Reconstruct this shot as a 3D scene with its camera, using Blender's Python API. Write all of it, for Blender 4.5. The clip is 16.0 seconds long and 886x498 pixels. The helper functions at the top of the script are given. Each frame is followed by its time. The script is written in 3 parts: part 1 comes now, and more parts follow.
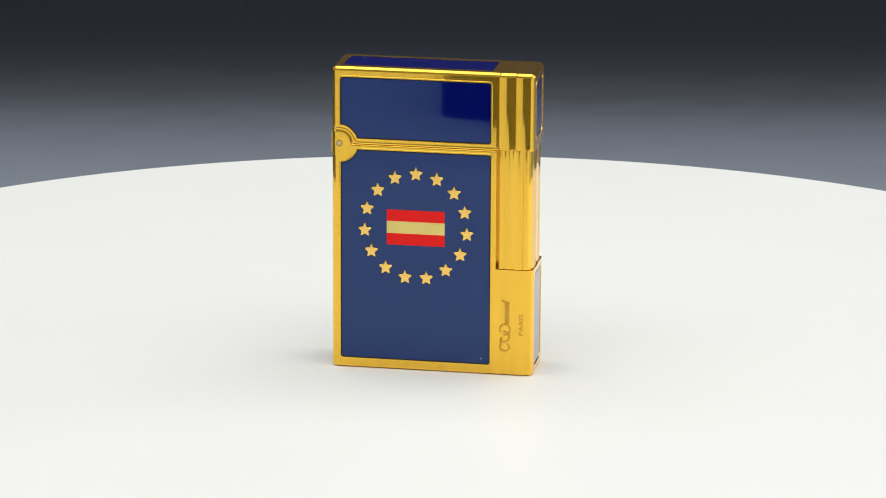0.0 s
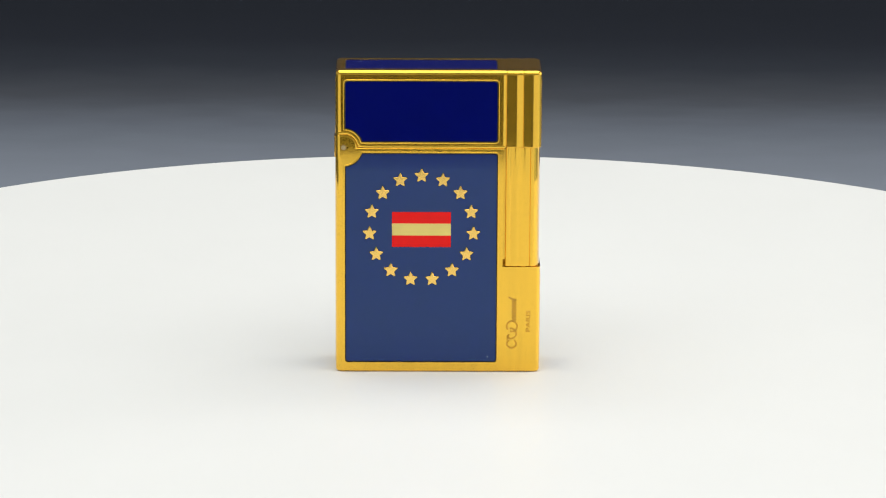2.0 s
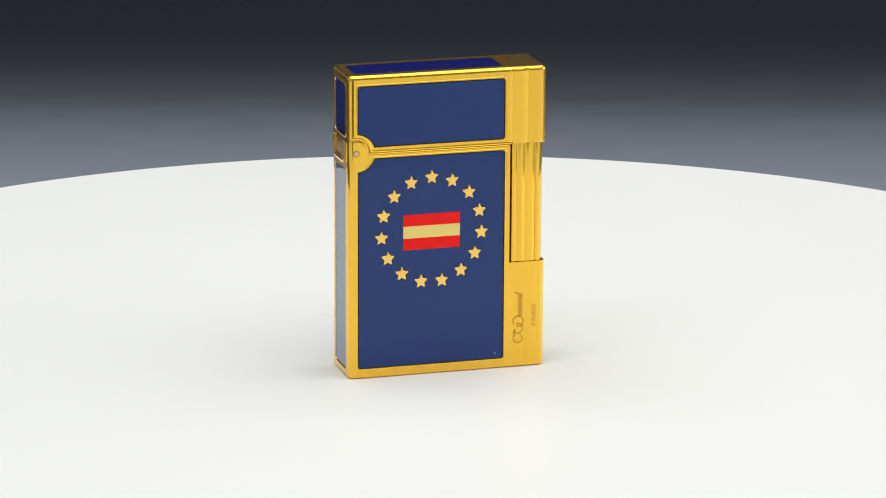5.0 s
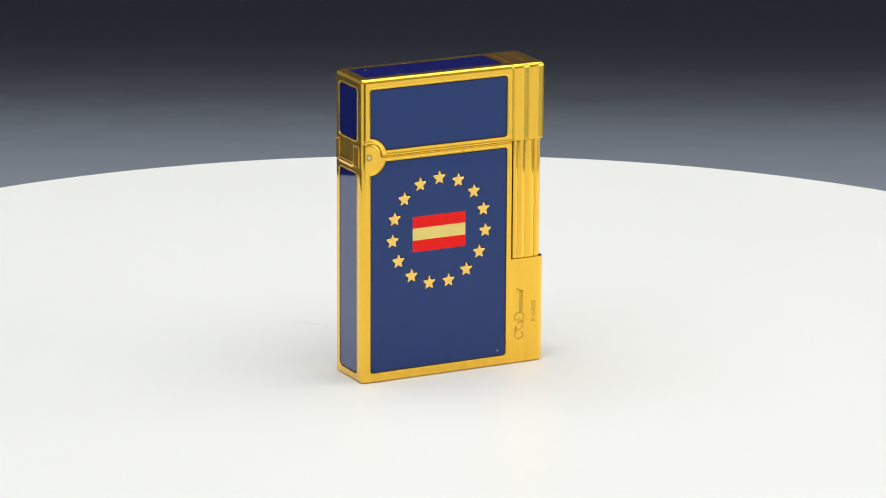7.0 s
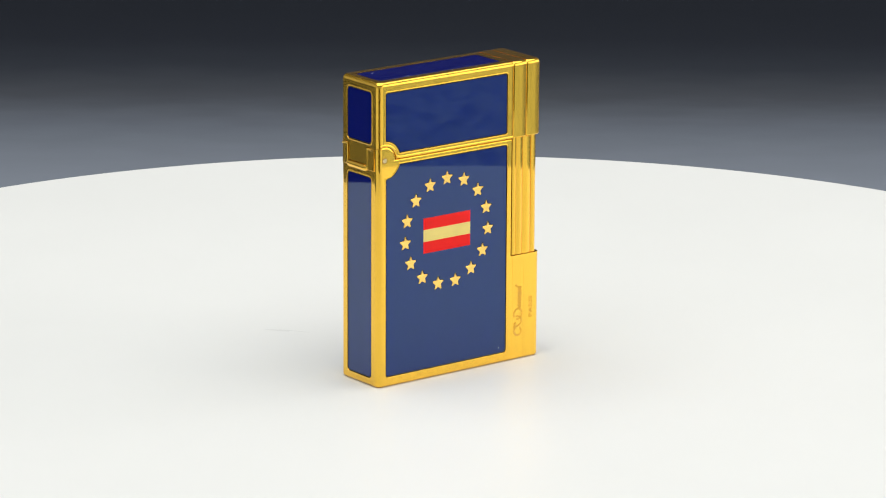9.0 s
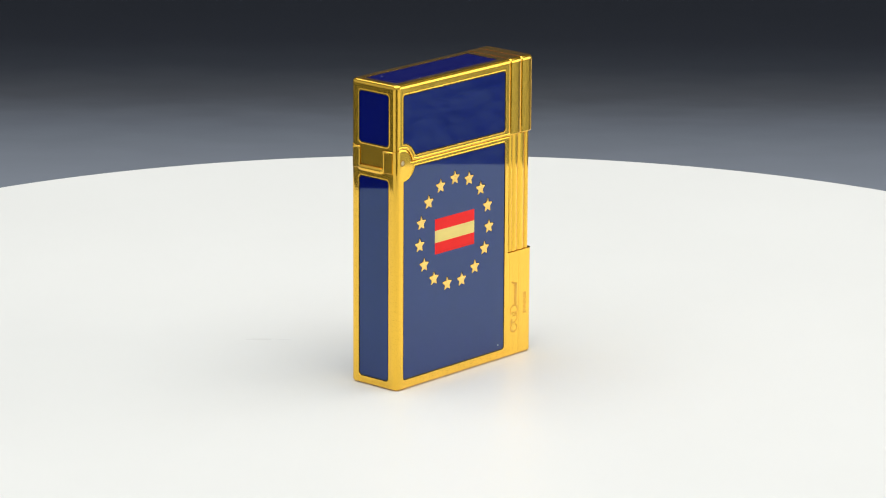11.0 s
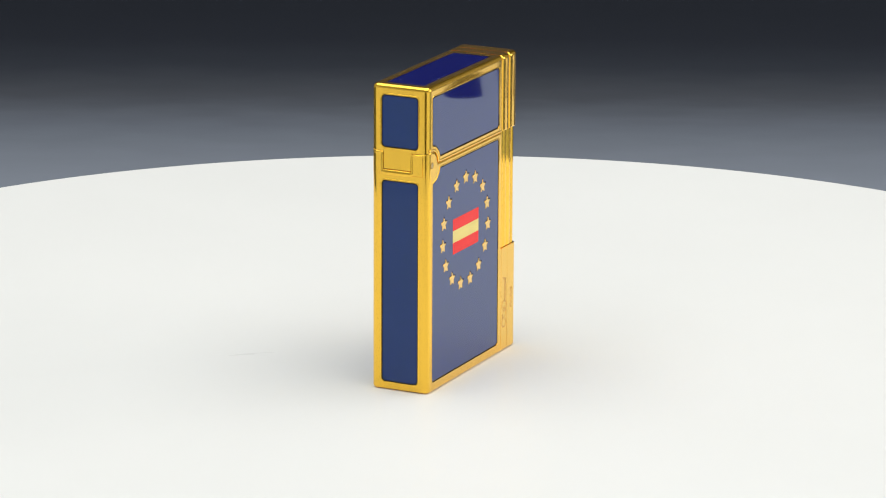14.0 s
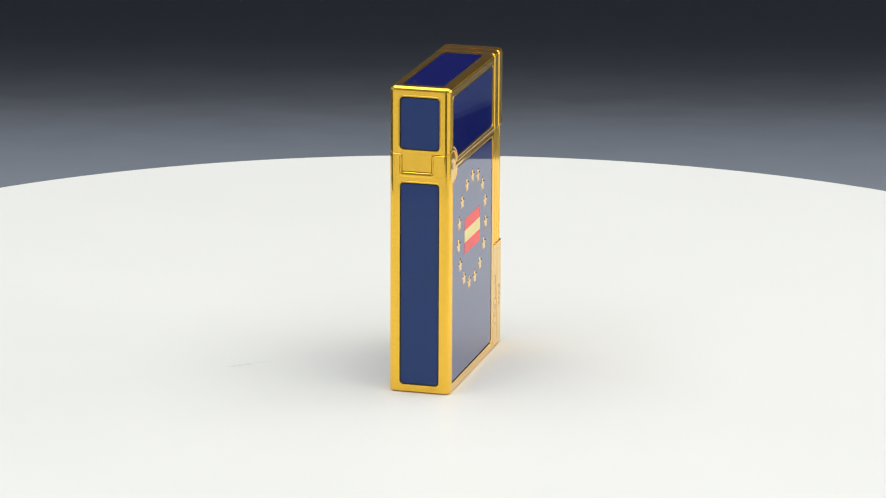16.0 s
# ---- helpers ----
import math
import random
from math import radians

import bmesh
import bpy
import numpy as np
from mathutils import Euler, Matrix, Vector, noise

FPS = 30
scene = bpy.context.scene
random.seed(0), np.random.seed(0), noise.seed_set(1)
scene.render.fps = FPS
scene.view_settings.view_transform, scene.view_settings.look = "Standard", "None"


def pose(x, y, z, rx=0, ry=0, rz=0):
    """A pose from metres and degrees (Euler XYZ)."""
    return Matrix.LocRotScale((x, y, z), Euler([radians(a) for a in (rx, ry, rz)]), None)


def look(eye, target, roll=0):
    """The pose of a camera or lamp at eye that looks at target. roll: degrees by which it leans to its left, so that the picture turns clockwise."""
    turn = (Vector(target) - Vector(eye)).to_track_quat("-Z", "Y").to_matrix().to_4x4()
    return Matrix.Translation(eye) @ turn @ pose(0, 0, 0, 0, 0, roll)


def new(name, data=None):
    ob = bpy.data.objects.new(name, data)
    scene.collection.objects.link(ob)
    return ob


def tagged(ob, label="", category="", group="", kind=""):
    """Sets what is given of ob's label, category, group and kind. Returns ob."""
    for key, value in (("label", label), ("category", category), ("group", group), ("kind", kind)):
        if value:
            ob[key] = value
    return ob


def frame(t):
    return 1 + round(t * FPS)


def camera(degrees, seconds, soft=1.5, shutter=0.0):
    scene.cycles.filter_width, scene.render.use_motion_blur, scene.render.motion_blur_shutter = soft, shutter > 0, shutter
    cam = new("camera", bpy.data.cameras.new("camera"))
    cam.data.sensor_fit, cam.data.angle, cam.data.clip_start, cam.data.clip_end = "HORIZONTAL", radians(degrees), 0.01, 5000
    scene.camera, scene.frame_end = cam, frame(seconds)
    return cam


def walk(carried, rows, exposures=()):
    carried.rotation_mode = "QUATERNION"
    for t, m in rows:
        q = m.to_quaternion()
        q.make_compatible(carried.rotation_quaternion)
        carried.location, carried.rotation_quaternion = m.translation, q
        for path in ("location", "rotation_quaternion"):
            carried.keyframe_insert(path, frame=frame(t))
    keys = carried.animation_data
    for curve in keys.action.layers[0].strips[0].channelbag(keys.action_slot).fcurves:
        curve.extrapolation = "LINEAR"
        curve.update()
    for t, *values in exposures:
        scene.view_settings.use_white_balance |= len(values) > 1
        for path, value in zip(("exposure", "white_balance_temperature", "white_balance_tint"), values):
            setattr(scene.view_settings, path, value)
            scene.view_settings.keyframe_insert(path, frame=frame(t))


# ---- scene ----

# ---- camera: a long lens on a stand, it never moves ----
EYE = (0.0, -0.7439, 0.2207)
PAN, TILT, ROLL = -0.050, 14.983, 0.292
cam = camera(12.0, 16.0, soft=1.1)
way = Vector((math.sin(radians(PAN)) * math.cos(radians(TILT)),
              math.cos(radians(PAN)) * math.cos(radians(TILT)), -math.sin(radians(TILT))))
VIEW = look(EYE, Vector(EYE) + way, ROLL)
walk(cam, [(0.0, VIEW), (16.0, VIEW)], exposures=[(0.0, 0.0), (16.0, 0.0)])

# ---- light: a large overhead softbox, plus an unseen side one added to brighten gold ----
world = bpy.data.worlds.new("studio_air")
world.use_nodes = True
world.node_tree.nodes["Background"].inputs[0].default_value = (0.8, 0.9, 1.0, 1)
world.node_tree.nodes["Background"].inputs[1].default_value = 0.03
scene.world = world
box_light = bpy.data.lights.new("softbox_light", "AREA")
box_light.shape, box_light.size, box_light.size_y = "RECTANGLE", 1.6, 1.4
box_light.energy, box_light.color = 17.5, (0.985, 1.0, 0.972)
lamp = new("softbox_light", box_light)
lamp.matrix_world = look((0.0, -0.10, 0.95), (0.0, -0.03, 0.0))

side_fill = bpy.data.lights.new("side_fill_light", "AREA")
side_fill.shape, side_fill.size, side_fill.size_y = "RECTANGLE", 1.2, 0.7
side_fill.energy, side_fill.color = 6.2, (1.0, 0.96, 0.90)
SIDE_AT, SIDE_TO = Vector((1.08, 0.05, 0.34)), Vector((0.0, 0.0, 0.03))
side_lamp = new("side_fill_light", side_fill)
side_lamp.matrix_world = look(SIDE_AT, SIDE_TO)

# ---- turning: degrees at t seconds ----
START, RATE = -9.97, 5.295


def turn_at(t):
    return START + RATE * t


# ---- materials ----
def material(name, colour, rough=0.5, metal=0.0, ior=1.5):
    m = bpy.data.materials.new(name)
    m.use_nodes = True
    b = m.node_tree.nodes["Principled BSDF"]
    b.inputs["Base Color"].default_value = (*colour, 1)
    b.inputs["Roughness"].default_value = rough
    b.inputs["Metallic"].default_value = metal
    b.inputs["IOR"].default_value = ior
    return m, m.node_tree, b


def node(tree, kind, **values):
    n = tree.nodes.new(kind)
    for key, value in values.items():
        n.inputs[key.replace("_", " ")].default_value = value
    return n


def noise_of(tree, scale, detail=3.0, stretch=(1, 1, 1)):
    co = tree.nodes.new("ShaderNodeTexCoord")
    mp = node(tree, "ShaderNodeMapping", Scale=stretch)
    no = node(tree, "ShaderNodeTexNoise", Scale=scale, Detail=detail)
    tree.links.new(co.outputs["Object"], mp.inputs["Vector"])
    tree.links.new(mp.outputs["Vector"], no.inputs["Vector"])
    return no.outputs["Fac"]


def ramp_of(tree, fac, stops):
    r = tree.nodes.new("ShaderNodeValToRGB")
    e = r.color_ramp.elements
    while len(e) < len(stops):
        e.new(0.5)
    for el, (at, c) in zip(e, stops):
        el.position, el.color = at, (*c, 1)
    tree.links.new(fac, r.inputs["Fac"])
    return r.outputs["Color"]


def bump(tree, b, fac, strength, distance):
    n = node(tree, "ShaderNodeBump", Strength=strength, Distance=distance)
    tree.links.new(fac, n.inputs["Height"])
    tree.links.new(n.outputs["Normal"], b.inputs["Normal"])


def range_of(tree, fac, lo, hi):
    n = node(tree, "ShaderNodeMapRange", To_Min=lo, To_Max=hi)
    tree.links.new(fac, n.inputs["Value"])
    return n.outputs["Result"]


def gold_material(name, colour, rough, haze=0.47, share=0.23):
    """Plated metal: a polished lobe and a hazy one."""
    m, tr, b = material(name, colour, rough, 1.0)
    soft = tr.nodes.new("ShaderNodeBsdfPrincipled")
    soft.inputs["Metallic"].default_value = 1.0
    soft.inputs["Roughness"].default_value = haze
    tint = ramp_of(tr, noise_of(tr, 700.0, 4.0, (1, 1, 0.04)), [(0.35, tuple(c * 0.93 for c in colour)), (0.65, colour)])
    rub = range_of(tr, noise_of(tr, 900.0, 4.0, (1, 1, 0.03)), rough * 0.8, rough * 1.25)
    tr.links.new(rub, b.inputs["Roughness"])
    mix = node(tr, "ShaderNodeMixShader", Fac=share)
    for k, n in enumerate((b, soft)):
        tr.links.new(tint, n.inputs["Base Color"])
        n.inputs["Coat Weight"].default_value = 0.75
        n.inputs["Coat Roughness"].default_value = 0.04
        bump(tr, n, noise_of(tr, 420.0, 2.0), 0.22, 0.00002)
        tr.links.new(n.outputs["BSDF"], mix.inputs[k + 1])
    tr.links.new(mix.outputs["Shader"], tr.nodes["Material Output"].inputs["Surface"])
    return m


GOLD = gold_material("polished_gold_plate", (1.0, 0.588, 0.042), 0.045)
GOLD_DARK = gold_material("engraved_gold", (0.72, 0.38, 0.03), 0.45)
STAR_GOLD = gold_material("star_gold", (1.0, 0.63, 0.14), 0.1, 0.3, 0.2)
PIN_DARK, _, _ = material("pin_recess", (0.42, 0.26, 0.06), 0.4, 1.0)
STEEL, _, _ = material("pin_steel", (0.72, 0.55, 0.28), 0.25, 1.0)


def lacquer(name, colour, ior=1.54, coat=0.62, gloss=(0.22, 0.74, 0.9)):
    m, tr, b = material(name, colour, 0.03, 0.0, ior)
    tint = ramp_of(tr, noise_of(tr, 260.0, 5.0), [(0.3, tuple(c * 0.9 for c in colour)), (0.7, colour)])
    tr.links.new(tint, b.inputs["Base Color"])
    b.inputs["Specular Tint"].default_value = (*gloss, 1)
    b.inputs["Coat Weight"].default_value = coat
    b.inputs["Coat Roughness"].default_value = 0.02
    bump(tr, b, noise_of(tr, 130.0, 1.0), 0.04, 0.00002)
    return m


def blend_along_y(tree, b, y0, y1, fac, near, far):
    """Mottled colour blended from a near to a far pair along y."""
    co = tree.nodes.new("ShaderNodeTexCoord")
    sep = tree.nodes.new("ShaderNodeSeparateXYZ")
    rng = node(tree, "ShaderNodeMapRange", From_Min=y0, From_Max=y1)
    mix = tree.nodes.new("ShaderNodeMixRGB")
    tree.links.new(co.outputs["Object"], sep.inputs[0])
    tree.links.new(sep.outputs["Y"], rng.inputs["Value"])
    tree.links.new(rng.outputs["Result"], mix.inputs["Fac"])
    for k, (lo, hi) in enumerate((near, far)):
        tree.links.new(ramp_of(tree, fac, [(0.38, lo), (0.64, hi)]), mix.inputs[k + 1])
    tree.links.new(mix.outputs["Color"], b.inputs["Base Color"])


BLUE = lacquer("navy_lacquer", (0.001, 0.003, 0.138))
RED = lacquer("red_lacquer", (0.95, 0.004, 0.004), 1.3, 0.15, (1.0, 0.7, 0.6))
CREAM = lacquer("cream_lacquer", (0.90, 0.72, 0.21), 1.3, 0.3, (1.0, 0.95, 0.8))
JOINT_SHADE, _, _ = material("dark_joint_shade", (0.008, 0.008, 0.014), 0.6)
DUST, _, _ = material("dust", (0.75, 0.77, 0.8), 0.9)

WHITE, tr, b = material("white_platter_plastic", (0.86, 0.865, 0.85), 0.45)
tr.links.new(ramp_of(tr, noise_of(tr, 14.0, 4.0), [(0.3, (0.80, 0.80, 0.79)), (0.7, (0.825, 0.825, 0.815))]), b.inputs["Base Color"])
bump(tr, b, noise_of(tr, 900.0), 0.03, 0.00005)
SMUDGE, _, _ = material("grey_smudge", (0.735, 0.735, 0.725), 0.7)
DESK, tr, b = material("pale_desk_paint", (0.79, 0.81, 0.84), 0.4)
tr.links.new(ramp_of(tr, noise_of(tr, 6.0, 5.0), [(0.3, (0.77, 0.79, 0.815)), (0.7, (0.82, 0.84, 0.865))]), b.inputs["Base Color"])
BLACK, tr, b = material("black_plastic", (0.012, 0.012, 0.013), 0.5)
bump(tr, b, noise_of(tr, 700.0), 0.1, 0.0001)
WALL, tr, b = material("blue_grey_wall_paint", (0.075, 0.085, 0.15), 0.8)
bump(tr, b, noise_of(tr, 60.0), 0.2, 0.001)
PALE_WALL, tr, b = material("pale_wall_paint", (0.82, 0.83, 0.83), 0.8)
bump(tr, b, noise_of(tr, 60.0), 0.2, 0.001)
FLOOR, tr, b = material("grey_floor", (0.22, 0.21, 0.20), 0.5)
bump(tr, b, noise_of(tr, 40.0), 0.2, 0.001)
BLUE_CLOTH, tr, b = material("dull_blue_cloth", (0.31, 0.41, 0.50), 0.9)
# darker towards the back, set by what the lacquer reflects
blend_along_y(tr, b, -0.07, 0.09, noise_of(tr, 220.0, 4.0), ((0.24, 0.33, 0.42), (0.47, 0.55, 0.63)), ((0.025, 0.05, 0.09), (0.15, 0.21, 0.29)))
bump(tr, b, noise_of(tr, 900.0), 0.3, 0.0005)
FELT, tr, b = material("dark_navy_felt", (0.012, 0.022, 0.04), 0.9)
tr.links.new(ramp_of(tr, noise_of(tr, 300.0, 4.0), [(0.35, (0.010, 0.019, 0.036)), (0.65, (0.016, 0.029, 0.052))]), b.inputs["Base Color"])
bump(tr, b, noise_of(tr, 1500.0), 0.3, 0.0004)

SLATE, tr, b = material("slate_felt", (0.05, 0.07, 0.11), 0.9)
# near-black in front, lighter at the back, set by the lacquer's reflections
blend_along_y(tr, b, -0.10, 0.03, noise_of(tr, 150.0, 4.0), ((0.008, 0.015, 0.03), (0.05, 0.07, 0.12)), ((0.04, 0.06, 0.095), (0.065, 0.09, 0.13)))
bump(tr, b, noise_of(tr, 1500.0), 0.3, 0.0004)

# grey paper; the light's falloff to charcoal behind is painted into its colour
PAPER, tr, b = material("falloff_backdrop_paper", (0.1, 0.1, 0.11), 0.75)
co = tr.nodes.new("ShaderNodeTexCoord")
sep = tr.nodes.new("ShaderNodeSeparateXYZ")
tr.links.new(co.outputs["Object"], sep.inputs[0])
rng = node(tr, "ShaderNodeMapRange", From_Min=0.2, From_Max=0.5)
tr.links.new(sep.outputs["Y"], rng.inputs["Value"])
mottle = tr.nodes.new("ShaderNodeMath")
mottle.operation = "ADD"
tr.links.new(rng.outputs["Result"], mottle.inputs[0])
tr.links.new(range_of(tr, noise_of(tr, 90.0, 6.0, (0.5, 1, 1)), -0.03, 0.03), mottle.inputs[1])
painted_falloff = ramp_of(tr, mottle.outputs["Value"], [
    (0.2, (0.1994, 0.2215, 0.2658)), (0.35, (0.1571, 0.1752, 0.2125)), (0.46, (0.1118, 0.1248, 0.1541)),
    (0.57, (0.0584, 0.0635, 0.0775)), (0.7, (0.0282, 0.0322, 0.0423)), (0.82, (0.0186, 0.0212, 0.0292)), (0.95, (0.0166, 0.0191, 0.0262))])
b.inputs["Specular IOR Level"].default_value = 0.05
tr.links.new(painted_falloff, b.inputs["Base Color"])
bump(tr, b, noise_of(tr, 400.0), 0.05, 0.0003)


# ---- mesh helpers; small parts are drawn in millimetres ----
CX, CY = 16.65, 5.65          # middle of the lighter's base


def finish(name, bm, mat, parent=None, label="", mm=True, sharp=13):
    me = bpy.data.meshes.new(name)
    if mm:
        bmesh.ops.transform(bm, matrix=Matrix.Scale(0.001, 4) @ Matrix.Translation((-CX, -CY, 0)), verts=bm.verts)
    bm.to_mesh(me)
    bm.free()
    return mesh_part(name, me, mat, parent, label, sharp)


def mesh_part(name, me, mat, parent=None, label="", sharp=13):
    me.materials.clear()
    me.materials.append(mat)
    for f in me.polygons:
        f.use_smooth = True
    me.set_sharp_from_angle(angle=radians(sharp))
    ob = new(name, me)
    wn = ob.modifiers.new("even_normals", "WEIGHTED_NORMAL")
    wn.keep_sharp = True
    if parent:
        ob.parent = parent
    if label:
        tagged(ob, label)
    return ob


def arc(cx, cy, r, a0, a1, n):
    return [(cx + r * math.cos(radians(a0 + (a1 - a0) * i / n)), cy + r * math.sin(radians(a0 + (a1 - a0) * i / n))) for i in range(n + 1)]


def round_poly(pts, radii, n=6):
    """Fillets the corners of a counter-clockwise polygon."""
    out = []
    k = len(pts)
    for i in range(k):
        p, a, c = Vector(pts[i]), Vector(pts[i - 1]), Vector(pts[(i + 1) % k])
        r = radii[i] if isinstance(radii, (list, tuple)) else radii
        if r <= 0:
            out.append(tuple(p))
            continue
        u, v = (a - p).normalized(), (c - p).normalized()
        half = u.angle(v) / 2
        d = r / math.tan(half)
        m = p + (u + v).normalized() * (r / math.sin(half))
        s, e = p + u * d - m, p + v * d - m
        a0 = math.atan2(s.y, s.x)
        da = math.atan2(s.x * e.y - s.y * e.x, s.dot(e))
        out += [(m.x + r * math.cos(a0 + da * j / n), m.y + r * math.sin(a0 + da * j / n)) for j in range(n + 1)]
    return out


def inset(poly, d):
    """Moves a closed outline inwards by d."""
    out = []
    k = len(poly)
    for i in range(k):
        p, a, c = Vector(poly[i]), Vector(poly[i - 1]), Vector(poly[(i + 1) % k])
        u, v = (p - a).normalized(), (c - p).normalized()
        n1, n2 = Vector((-u.y, u.x)), Vector((-v.y, v.x))
        m = (n1 + n2)
        m = m.normalized() / max(0.5, m.normalized().dot(n1))
        out.append((p.x + m.x * d, p.y + m.y * d))
    return out


def loft(rings, to3d):
    """A closed solid through rings of (outline, height)."""
    bm = bmesh.new()
    rows = [[bm.verts.new(to3d(u, v, h)) for u, v in poly] for poly, h in rings]
    k = len(rows[0])
    for a, c in zip(rows, rows[1:]):
        for i in range(k):
            bm.faces.new((a[i], a[(i + 1) % k], c[(i + 1) % k], c[i]))
    bm.faces.new(rows[0][::-1])
    bm.faces.new(rows[-1])
    bmesh.ops.recalc_face_normals(bm, faces=bm.faces)
    return bm


def rect(u0, u1, v0, v1, r=0.5, d=0.0):
    return round_poly([(u0 + d, v0 + d), (u1 - d, v0 + d), (u1 - d, v1 - d), (u0 + d, v1 - d)], r)


def upright(u, v, h):
    return (u, v, h)


def front(u, v, h):           # u along x, v up, h out of the front face
    return (u, -h, v)


def back(u, v, h):
    return (u, 11.3 + h, v)


def hinge_side(u, v, h):      # u along y
    return (-1.91 - h, u, v)


def far_side(u, v, h):
    return (35.2 + h, u, v)


def on_top(u, v, h):
    return (u, v, 56.3 + h)


def pillar(poly, z0, z1, r0, r1, n=7):
    """An upright prism with rounded lower and upper edges."""
    rings = [(inset(poly, r0 * (1 - math.sin(radians(a)))), z0 + r0 * (1 - math.cos(radians(a)))) for a in [90 * i / n for i in range(n + 1)]]
    rings += [(inset(poly, r1 * (1 - math.cos(radians(a)))), z1 - r1 * (1 - math.sin(radians(a)))) for a in [90 * i / n for i in range(n + 1)]]
    return loft(rings, upright)


def block(x0, x1, y0, y1, z0, z1):
    return loft([([(x0, y0), (x1, y0), (x1, y1), (x0, y1)], z0), ([(x0, y0), (x1, y0), (x1, y1), (x0, y1)], z1)], upright)


def slab(poly, to3d, h0, h1, edge=0.0):
    rings = [(poly, h0), (poly, h1 - edge), (inset(poly, edge), h1)] if edge else [(poly, h0), (poly, h1)]
    return loft(rings, to3d)


def rod(cx, cz, r, y0, y1, n=48):
    poly = arc(cx, cz, r, 0, 360 - 360 / n, n - 1)
    return loft([(poly, -y0), (poly, -y1)], front)


def carve(bm, cutters, adders=(), soft=0.2):
    """The solid with cutters taken out and adders joined on, its edges broken; in millimetres."""
    def temp(b):
        me = bpy.data.meshes.new("blank")
        b.to_mesh(me)
        b.free()
        return new("blank", me)
    ob = temp(bm)
    others = [(temp(b), "UNION") for b in adders] + [(temp(b), "DIFFERENCE") for b in cutters]
    for o, how in others:
        mod = ob.modifiers.new("cut", "BOOLEAN")
        mod.object, mod.operation, mod.solver = o, how, "EXACT"
    if soft:
        bev = ob.modifiers.new("edges", "BEVEL")
        bev.width, bev.segments, bev.limit_method, bev.angle_limit = soft, 3, "ANGLE", radians(40)
    bpy.context.view_layer.update()
    made = bpy.data.meshes.new_from_object(ob.evaluated_get(bpy.context.evaluated_depsgraph_get()))
    for o in [ob] + [o for o, _ in others]:
        me = o.data
        bpy.data.objects.remove(o)
        bpy.data.meshes.remove(me)
    made.transform(Matrix.Scale(0.001, 4) @ Matrix.Translation((-CX, -CY, 0)))
    return made


# ---- room: unseen, added; pale walls bounce light, the dark one tones reflections ----
def room():
    def panel(name, x0, x1, y0, y1, z0, z1, mat, label):
        bm = bmesh.new()
        bmesh.ops.create_cube(bm, size=1, matrix=Matrix.Translation(((x0 + x1) / 2, (y0 + y1) / 2, (z0 + z1) / 2)) @ Matrix.Diagonal((x1 - x0, y1 - y0, z1 - z0, 1)))
        ob = finish(name, bm, mat, mm=False)
        tagged(ob, label, "room", kind="structure")
    panel("floor", -1.3, 1.3, -1.8, 2, -0.85, -0.75, FLOOR, "grey floor of the studio room")
    panel("ceiling", -1.3, 1.3, -1.8, 2, 1.75, 1.85, PALE_WALL, "unseen white ceiling added to bounce light")
    panel("wall_north", -1.3, 1.3, 2, 2.1, -0.75, 1.75, WALL, "unseen blue-grey wall added behind the backdrop to tone the top's reflection")
    panel("wall_south", -1.3, 1.3, -1.9, -1.8, -0.75, 1.75, PALE_WALL, "unseen white wall added behind the camera to bounce light")
    panel("wall_west", -1.4, -1.3, -1.8, 2, -0.75, 1.75, PALE_WALL, "unseen white side wall added to bounce light")
    panel("wall_east", 1.3, 1.4, -1.8, 2, -0.75, 1.75, PALE_WALL, "unseen white side wall added to bounce light")


room()


def desk():
    base = tagged(new("desk"), "pale white painted desk under the turntable", "desk")
    base.location = (0, 0, -0.75)
    def bx(name, x0, x1, y0, y1, z0, z1, edge=0.004):
        bm = bmesh.new()
        bmesh.ops.create_cube(bm, size=1, matrix=Matrix.Translation(((x0 + x1) / 2, (y0 + y1) / 2, (z0 + z1) / 2)) @ Matrix.Diagonal((x1 - x0, y1 - y0, z1 - z0, 1)))
        bmesh.ops.bevel(bm, geom=bm.edges[:], offset=edge, segments=2, affect="EDGES")
        return finish(name, bm, DESK, base, mm=False)
    bx("desktop", -0.8, 0.8, -0.95, 0.85, 0.684, 0.714)
    for x in (-0.74, 0.74):
        for y in (-0.89, 0.79):
            bx("leg", x - 0.025, x + 0.025, y - 0.025, y + 0.025, 0.0, 0.684)


desk()
DESK_TOP = -0.036


# the sheet carries the painted falloff, lighter in front, dark behind
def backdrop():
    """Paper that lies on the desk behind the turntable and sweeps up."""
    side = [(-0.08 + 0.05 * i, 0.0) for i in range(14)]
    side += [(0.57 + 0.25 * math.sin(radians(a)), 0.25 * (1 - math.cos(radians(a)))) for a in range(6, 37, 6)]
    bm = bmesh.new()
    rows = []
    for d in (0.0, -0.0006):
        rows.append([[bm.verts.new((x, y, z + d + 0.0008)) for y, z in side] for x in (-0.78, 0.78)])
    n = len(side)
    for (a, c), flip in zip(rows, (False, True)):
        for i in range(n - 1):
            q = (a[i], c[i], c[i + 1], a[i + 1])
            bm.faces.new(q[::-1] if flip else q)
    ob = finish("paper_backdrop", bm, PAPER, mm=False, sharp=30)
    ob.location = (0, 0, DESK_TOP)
    tagged(ob, "grey paper backdrop sweeping up behind, light falloff painted in", "backdrop", kind="structure")


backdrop()


